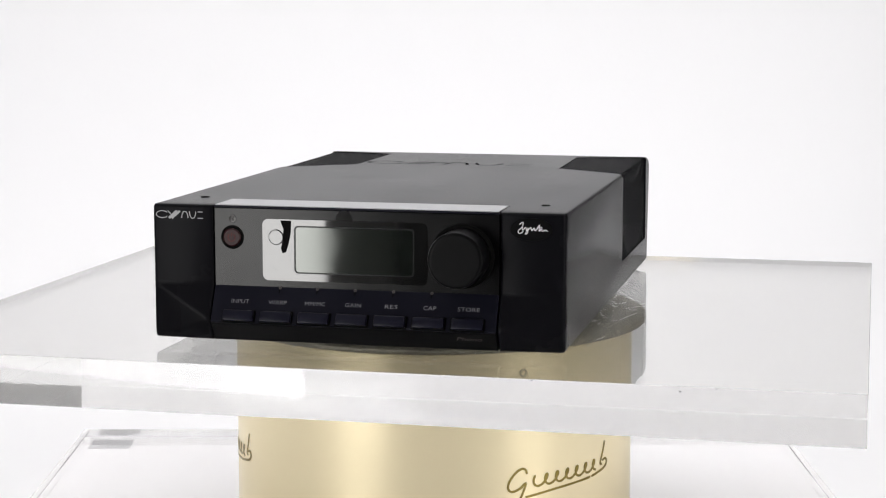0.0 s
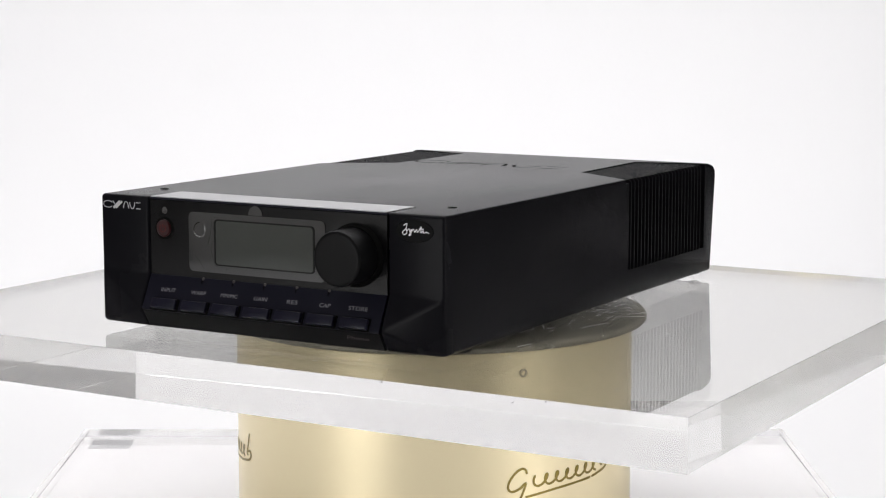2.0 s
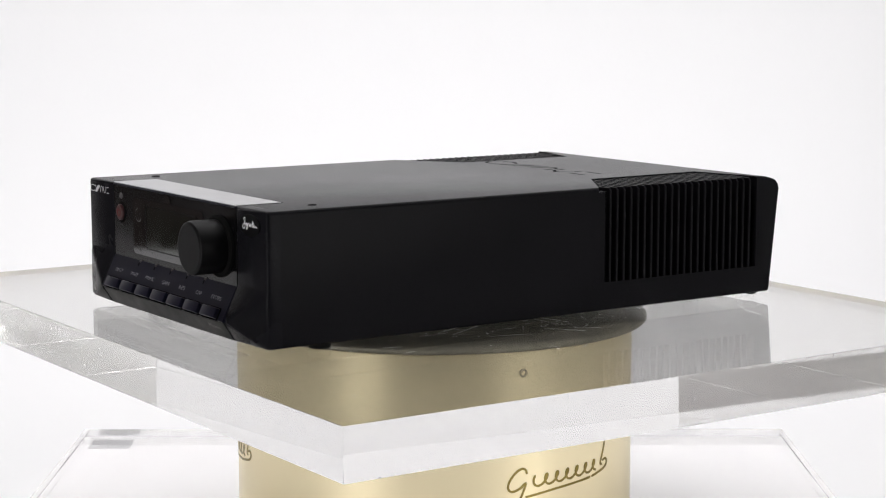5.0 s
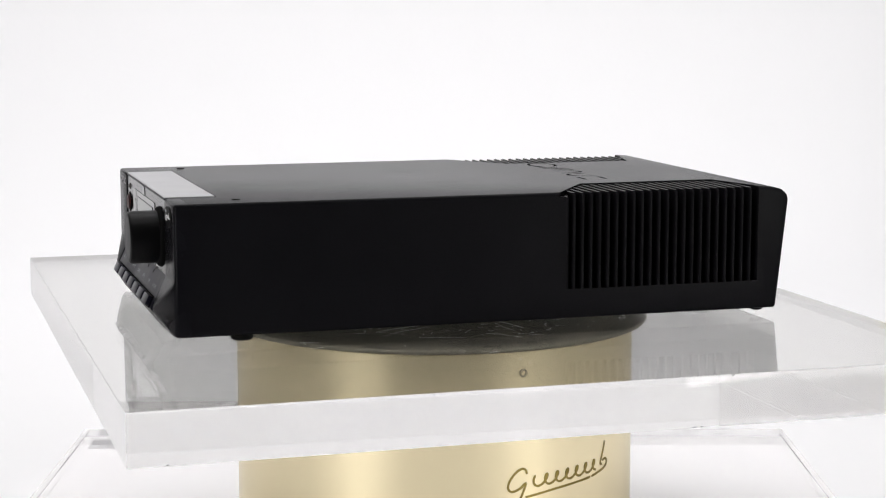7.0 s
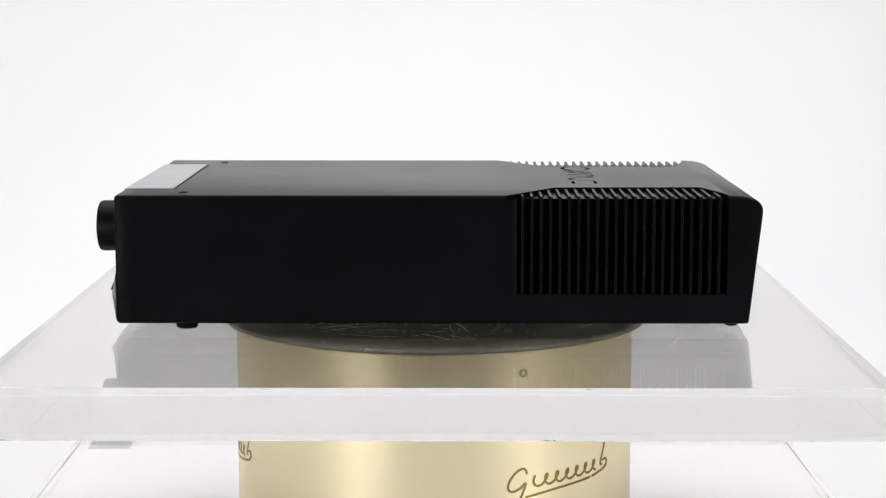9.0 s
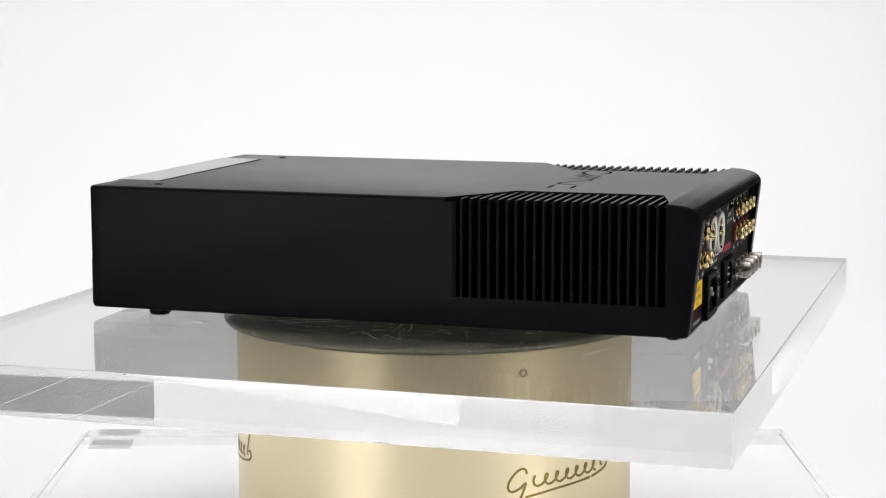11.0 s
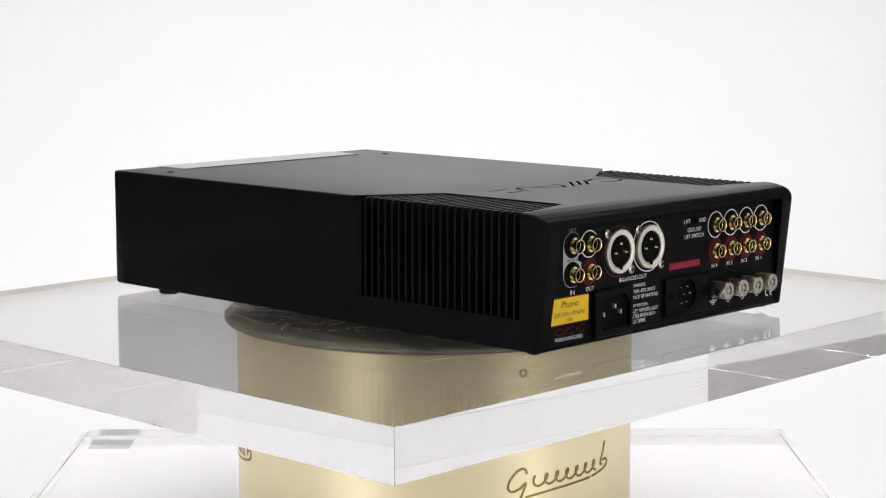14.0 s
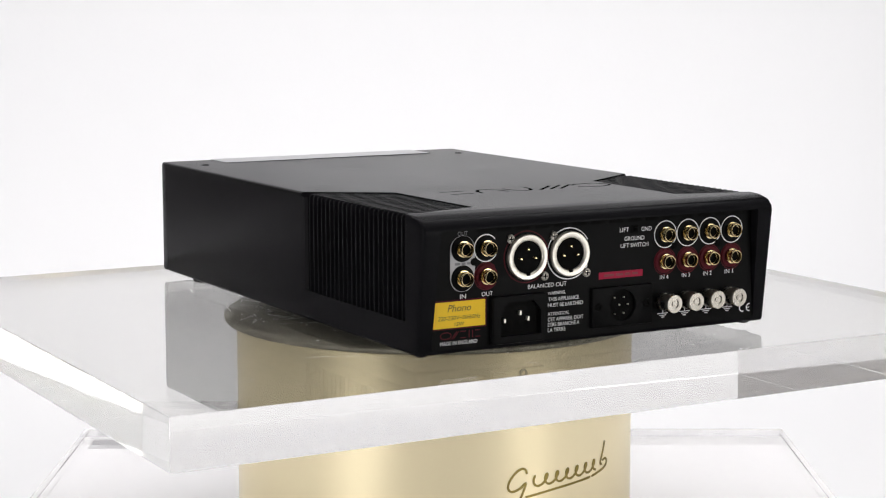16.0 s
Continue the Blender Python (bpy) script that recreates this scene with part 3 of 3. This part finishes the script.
    marks = [(arc(-8.6, 0, 3.2, 1.8, 35, 325, 20), 0.4), ([(-5.6, 1.9), (-3.9, 0.2)], 0.5), ([(-5.0, -1.9), (-0.6, 1.9)], 1.3), ([(-3.4, -1.9), (1.0, 1.9)], 1.0),
             (arc(3.6, -1.7, 1.7, 3.5, 0, 180, 14), 0.4), (arc(7.8, 1.8, 1.7, 3.5, 180, 360, 14), 0.4), ([(10.4, 1.6), (13.2, 1.6)], 0.4), ([(10.4, -1.6), (13.2, -1.6)], 0.4)]
    for m, w in marks:
        part("front_mark_stroke", placed(ribbon(m, w, 0.1), facing(-93.0, -168.05, z0 + 62.2, "front")), SILVERPRINT, amp)


def build_back(amp):
    z0 = LIFT
    y0 = 169.0
    part("back_panel", prism([(-98.6, z0 + 1), (98.6, z0 + 1), (96.2, z0 + 60), (-96.2, z0 + 60)], 167.5, y0, "y"), BACK, amp, "black back panel with printed words")
    for k in range(15):
        x = 69 - k * 11.2
        # Slots are flat black bars, their inner shade put into the colour.
        part("vent_slot_shade", box(x - 4.2, x + 4.2, y0 - 0.2, y0 + 0.08, z0 + 57.6, z0 + 59.4), VOID, amp)

    def at(x, z, up=0.08):
        return facing(x, y0 + up, z0 + z, "back")

    def ring(r, w, x, z, mat, name="socket_ring", a0=0, a1=360):
        return part(name, placed(ribbon(arc(0, 0, r, r, a0, a1, 36), w, 0.12), at(x, z, 0.02)), mat, amp)

    # phono sockets
    black = [(6.2, 0.0), (6.2, 0.7), (5.6, 1.0), (4.2, 1.0), (4.2, 0.0)]
    shell = [(2.8, 0.5), (2.8, 2.9), (3.3, 3.2), (3.6, 3.5), (3.65, 4.9), (3.55, 5.25), (3.35, 5.4), (3.1, 5.3), (3.0, 5.0), (2.95, 1.0)]
    collar = [(2.8, 0.9), (4.0, 1.0), (4.1, 1.3), (4.0, 1.8), (2.8, 1.95)]
    meshes = {}

    def socket(x, z, mat, word):
        if mat.name not in meshes:
            meshes[mat.name] = (finish(lathe(black, axis="y", steps=28), "insulator", mat, True), finish(lathe(shell, axis="y", steps=28), "phono_socket", GOLD, True),
                                finish(lathe(collar, axis="y", steps=28), "collar", GOLD, True), finish(lathe([(3.02, 2.4), (1.9, 2.4), (1.5, 2.3), (0, 2.2)], axis="y", steps=20), "core", VOID, True))
        top = part("phono_socket", meshes[mat.name][1], None, amp, word)
        top.location = (x / 1000, y0 / 1000, (z0 + z) / 1000)
        part("insulator", meshes[mat.name][0], None, top)
        part("collar", meshes[mat.name][2], None, top)
        part("core", meshes[mat.name][3], None, top, "black socket core")

    for x, z, red in ((81.4, 50.2, 0), (68.1, 49.8, 0), (81.4, 35.7, 0), (68.0, 35.8, 1)):
        socket(x, z, REDPRINT if red else BACK, "gold-plated phono socket in a red surround" if red else "gold-plated phono socket")
        if x < 70 or red:
            ring(6.7, 0.6, x, z, REDPRINT if red else PRINT, a0=40, a1=330)
    # the pale surround of the record loop
    patch = part("loop_surround", placed(prism(rounded(14.0, 27.8, 6.9), 0, 0.1), at(81.4, 42.9, 0.02)), SILVERPRINT, amp, "pale printed surround of the record loop")
    for z in (50.2, 35.7):
        part("socket_field", placed(prism(arc(0, 0, 6.45, 6.45, 0, 351, 39), 0.0, 0.1), at(81.4, z, 0.1)), BACK, patch)
    for x0, x1 in ((-4.4, -1.4), (-0.6, 1.6), (2.4, 4.4)):
        part("print_bar", placed(box(x0, x1, -0.6, 0.6, 0, 0.06), at(81.4, 42.9, 0.13)), GREYPRINT, patch)
    for k in range(4):
        x = -40.0 - 14.4 * k
        socket(x, 49.8, BACK, "gold-plated phono socket in a white ring")
        ring(7.0, 0.5, x - 0.5, 49.8, PRINT)
        socket(x - 0.1, 35.7, REDPRINT, "gold-plated phono socket in a red surround")
        ring(6.9, 0.5, x - 0.4, 35.5, REDPRINT)
        printed("input_word", "IN %d" % (4 - k), 5.4, 2.1, at(-40.0 - 14.07 * k, 27.4), PRINT, amp)
    for x, z in ((75.0, 43.4), (-46.3, 43.4), (-74.6, 43.0)):
        part("panel_rivet", lathe([(2.0, 0), (1.8, 0.6), (1.0, 1.0), (0.4, 1.0), (0, 0.8)], (x, y0, z0 + z), "y", 16), VOID, amp, "small black panel screw", True)
    # balanced outputs
    for x, ringmat, a0, a1 in ((44.7, REDPRINT, 0, 359), (19.4, PRINT, 30, 330)):
        z = 43.8
        plug = part("balanced_socket", lathe([(8.3, 0.6), (8.3, 1.7), (8.6, 2.1), (9.2, 2.4), (11.0, 2.4), (11.4, 2.1), (11.5, 1.6), (11.5, 0)], (x, y0, z0 + z), "y", 48), SATIN, amp, "round three-pin balanced socket with a bright rim", True)
        part("insert", lathe([(8.34, 1.2), (8.3, 0.5), (0, 0.5)], (x, y0, z0 + z), "y", 36), VOID, plug, "black socket insert", True)
        part("notch", box(x - 1.2, x + 1.2, y0 + 1.6, y0 + 2.55, z0 + z - 9.4, z0 + z - 7.8, 0.3), VOID, plug)
        for px, pz in ((0, 3.9), (4.2, -0.6), (-4.2, -0.6)):
            part("pin", lathe([(0.75, 0.4), (0.75, 2.2), (0.4, 2.7), (0, 2.7)], (x + px, y0, z0 + z + pz), "y", 12), GOLD, plug, "gold contact pin", True)
        ring(13.0, 0.55, x, z, ringmat, a0=a0, a1=a1)
        for sx, sz in ((9.4, 9.6), (-10.6, -10.4)):
            sc = part("panel_screw", lathe([(2.4, 0), (2.2, 0.9), (1.2, 1.4), (0, 1.5)], (x + sx, y0, z0 + z + sz), "y", 18), NICKEL, amp, "bright cross-head panel screw", True)
            part("screw_cross", join(box(x + sx - 1.3, x + sx + 1.3, y0 + 1.25, y0 + 1.6, z0 + z + sz - 0.28, z0 + z + sz + 0.28), box(x + sx - 0.28, x + sx + 0.28, y0 + 1.25, y0 + 1.62, z0 + z + sz - 1.3, z0 + z + sz + 1.3)), VOID, sc)
    printed("output_word", "BALANCED OUT", 23, 2.2, at(32.2, 28.6), PRINT, amp)
    printed("word", "OUT", 5.6, 2.0, at(81.4, 59.2 - 1.4), GREYPRINT, amp)
    printed("word", "IN", 3.4, 2.2, at(81.2, 26.7), PRINT, amp)
    printed("word", "OUT", 6.4, 2.2, at(67.4, 27.0), PRINT, amp)
    # rating label
    label = part("rating_label", placed(prism(rounded(31, 14.4, 0.6), 0, 0.12), at(83.3, 18.1, 0.02)), REDPRINT, amp, "yellow rating label with dark words")
    part("label_field", placed(prism(rounded(29.6, 13.0, 0.4), 0, 0.1), at(83.3, 18.1, 0.16)), YELLOW, label)
    printed("label_word", "Phono", 13.4, 3.4, at(83.3, 21.3, 0.2), INK, label, 0.25)
    printed("label_word", "220-230V~50/60Hz", 24, 2.0, at(83.3, 16.5, 0.2), INK, label, 0.15)
    printed("label_word", "15W", 5.4, 1.8, at(83.3, 13.3, 0.2), INK, label, 0.15)
    for m in (arc(-7.8, 0, 3.0, 1.7, 0, 360, 18), [(-4.6, -1.8), (-1.6, 1.8)], [(-3.5, -1.8), (-0.5, 1.8)], [(0.4, 1.6), (3.6, 1.6)], [(0.4, -1.6), (3.6, -1.6)],
              [(5.4, 1.8), (5.4, -1.8)], [(7.4, 1.8), (7.4, -1.8)], [(9, 1.6), (11.8, 1.6)], [(9, -1.6), (11.8, -1.6)]):
        part("back_mark_stroke", placed(ribbon(m, 0.5, 0.1), at(83.0, 7.8, 0.02)), REDPRINT, amp)
    printed("origin_words", "MADE IN ENGLAND", 21, 1.9, at(83.5, 4.0), PRINT, amp)
    # mains inlet
    inlet = part("mains_inlet", carve(box(34.8, 65.6, y0 - 1, y0 + 3.0, z0 + 1.2, z0 + 25.4, 0.7), "mains_inlet", BACK,
                 [prism([(37.4, z0 + 5.0), (60.9, z0 + 5.0), (60.9, z0 + 17.2), (56.6, z0 + 22.2), (41.7, z0 + 22.2), (37.4, z0 + 17.2)], y0 + 0.4, y0 + 9, "y")], False), BACK, amp, "black three-pin mains inlet")
    part("inlet_bed", prism([(37.5, z0 + 5.1), (60.8, z0 + 5.1), (60.8, z0 + 17.1), (56.5, z0 + 22.1), (41.8, z0 + 22.1), (37.5, z0 + 17.1)], y0 + 0.42, y0 + 0.5, "y"), VOID, inlet)
    for x, z in ((58.4, 12.8), (49.2, 16.2), (44.6, 13.0)):
        part("pin", box(x - 0.6, x + 0.6, y0, y0 + 2.6, z0 + z - 1.1, z0 + z + 1.1, 0.2, 1), SATIN, inlet, "bright flat contact pin")
    for words, w, x, z in (("WARNING,", 10.6, 26.5, 24.2), ("THIS APPLIANCE", 18.4, 22.4, 21.2), ("MUST BE EARTHED", 21, 21.2, 18.2), ("ATTENTION,", 12.8, 25.4, 13.6),
                           ("CET APPAREIL DOIT", 21.4, 21.0, 10.9), ("ETRE BRANCHE A", 19, 22.2, 8.2), ("LA TERRE", 10.6, 26.4, 5.5)):
        printed("warning_words", words, w, 1.95, at(x, z), PRINT, amp)
    # power supply socket
    pl = part("supply_socket", carve(box(-31.6, 6.0, y0 - 1, y0 + 2.2, z0 + 4.2, z0 + 25.0, 0.8), "supply_socket", BACK, [lathe([(0, 0.3), (8.2, 0.3), (8.2, 9), (0, 9), (0, 0.3)], (-12.6, y0, z0 + 15.0), "y", 36)]), BACK, amp, "black round supply socket with bright pins")
    part("socket_bed", lathe([(0, 0.36), (8.1, 0.36), (8.1, 0.44), (0, 0.44)], (-12.6, y0, z0 + 15.0), "y", 32), VOID, pl)
    for dx, dz in ((4.6, 4.2), (-1.4, 4.0), (-3.8, 0.2), (-1.2, -4.2), (4.2, -4.4), (1.4, 0.2)):
        part("pin", lathe([(0.38, 0.2), (0.38, 1.4), (0.25, 1.8), (0, 1.8)], (-12.6 + dx, y0, z0 + 15.0 + dz), "y", 10), SATIN, pl, "bright contact pin", True)
    for x in (-27.6, 2.2):
        part("panel_screw", lathe([(2.3, 2.0), (2.2, 2.7), (1.0, 2.8), (0.8, 2.3), (0, 2.3)], (x, y0, z0 + 15.0), "y", 16), VOID, pl, "black socket screw", True)
    note = part("red_label", placed(prism([(-13.6, -1.75), (13.6, -1.75), (13.6, 1.75), (-13.6, 1.75)], 0, 0.15), at(-12.6, 30.8, 0.02)), RED, amp, "small red label with dark bars of print")
    for x0, x1 in ((-10.5, -4.2), (-3.2, 1.4), (2.4, 6.0), (7.0, 10.6)):
        part("print_bar", placed(box(x0, x1, -0.6, 0.6, 0, 0.08), at(-12.6, 30.8, 0.16)), DARKRED, note)
    # ground lift switch
    part("lift_switch", join(box(-23.2, -18.4, y0 - 0.5, y0 + 0.5, z0 + 51.6, z0 + 55.6, 0.3, 1), box(-22.2, -20.4, y0 + 0.2, y0 + 2.0, z0 + 52.6, z0 + 54.6, 0.3, 1)), VOID, amp, "small black slide switch")
    for words, w, x, z in (("LIFT", 5.6, -14.4, 53.7), ("GND", 6.4, -28.3, 53.5), ("GROUND", 12.4, -20.8, 49.0), ("LIFT SWITCH", 17.4, -20.9, 45.5)):
        printed("switch_word", words, w, 2.2, at(x, z), PRINT, amp)
    # ground posts
    turned = lathe([(4.6, 0), (4.6, 1.8), (3.0, 2.0), (3.0, 3.0), (4.8, 3.3), (4.95, 9.6), (4.6, 10.2), (2.5, 10.2), (2.4, 9.5), (1.5, 9.5), (1.4, 9.9), (0, 9.9)], axis="y", steps=64)
    for v in turned.verts:
        r = math.hypot(v.co.x, v.co.z)
        if r > 4.7 and v.co.y > 3 and round(math.atan2(v.co.z, v.co.x) / (2 * math.pi / 64)) % 2:
            v.co.x, v.co.z = v.co.x * 0.955, v.co.z * 0.955
    post = finish(turned, "ground_post", NICKEL, True)
    for k in range(4):
        x = -39.9 - 14.05 * k
        ob = part("ground_post", post, None, amp, "knurled nickel ground terminal")
        ob.location = (x / 1000, y0 / 1000, (z0 + 14.5) / 1000)
        bars = [ribbon([(-3.4, 0), (3.4, 0)], 0.4, 0.1), ribbon([(-2.2, -1.0), (2.2, -1.0)], 0.4, 0.1), ribbon([(-1.1, -2.0), (1.1, -2.0)], 0.4, 0.1), ribbon([(0, 0), (0, 2.2)], 0.4, 0.1)]
        part("ground_symbol", placed(join(*bars), at(x + 0.4, 8.2, 0.02)), PRINT, amp)
    part("approval_mark", placed(join(ribbon(arc(-1.4, 0, 1.9, 1.9, 70, 290, 14), 0.6, 0.1), ribbon(arc(3.2, 0, 1.9, 1.9, 80, 280, 14), 0.6, 0.1), ribbon([(1.4, 0), (3.2, 0)], 0.5, 0.1)), at(-93.4, 6.8, 0.02)), PRINT, amp)


amp = empty("phono_stage")
tagged(amp, "black metal phono stage on rubber feet on the clear plate", "amplifier")
build_body(amp)
earlier = set(amp.children)
build_front(amp)
for ob in amp.children:
    if ob not in earlier:
        ob.location.y -= 0.0018      # the front stands a little proud of the case
build_back(amp)


def motions():
    """The plate, its disc and what stands on it turn together at one even speed."""
    def turn(t):
        return -13.15 - 8.6 * t
    times = [0.5 * k for k in range(33)]
    walk(plate, [(t, pose(0, 0, PLATE_TOP + 0.0006, 0, 0, turn(t))) for t in times])
    walk(rotor, [(t, pose(0, 0, PLATE_TOP, 0, 0, turn(t))) for t in times])
    walk(amp, [(t, pose(0, 0, PLATE_TOP, 0, 0, turn(t)) @ pose(-0.0019, 0, 0)) for t in times])


motions()
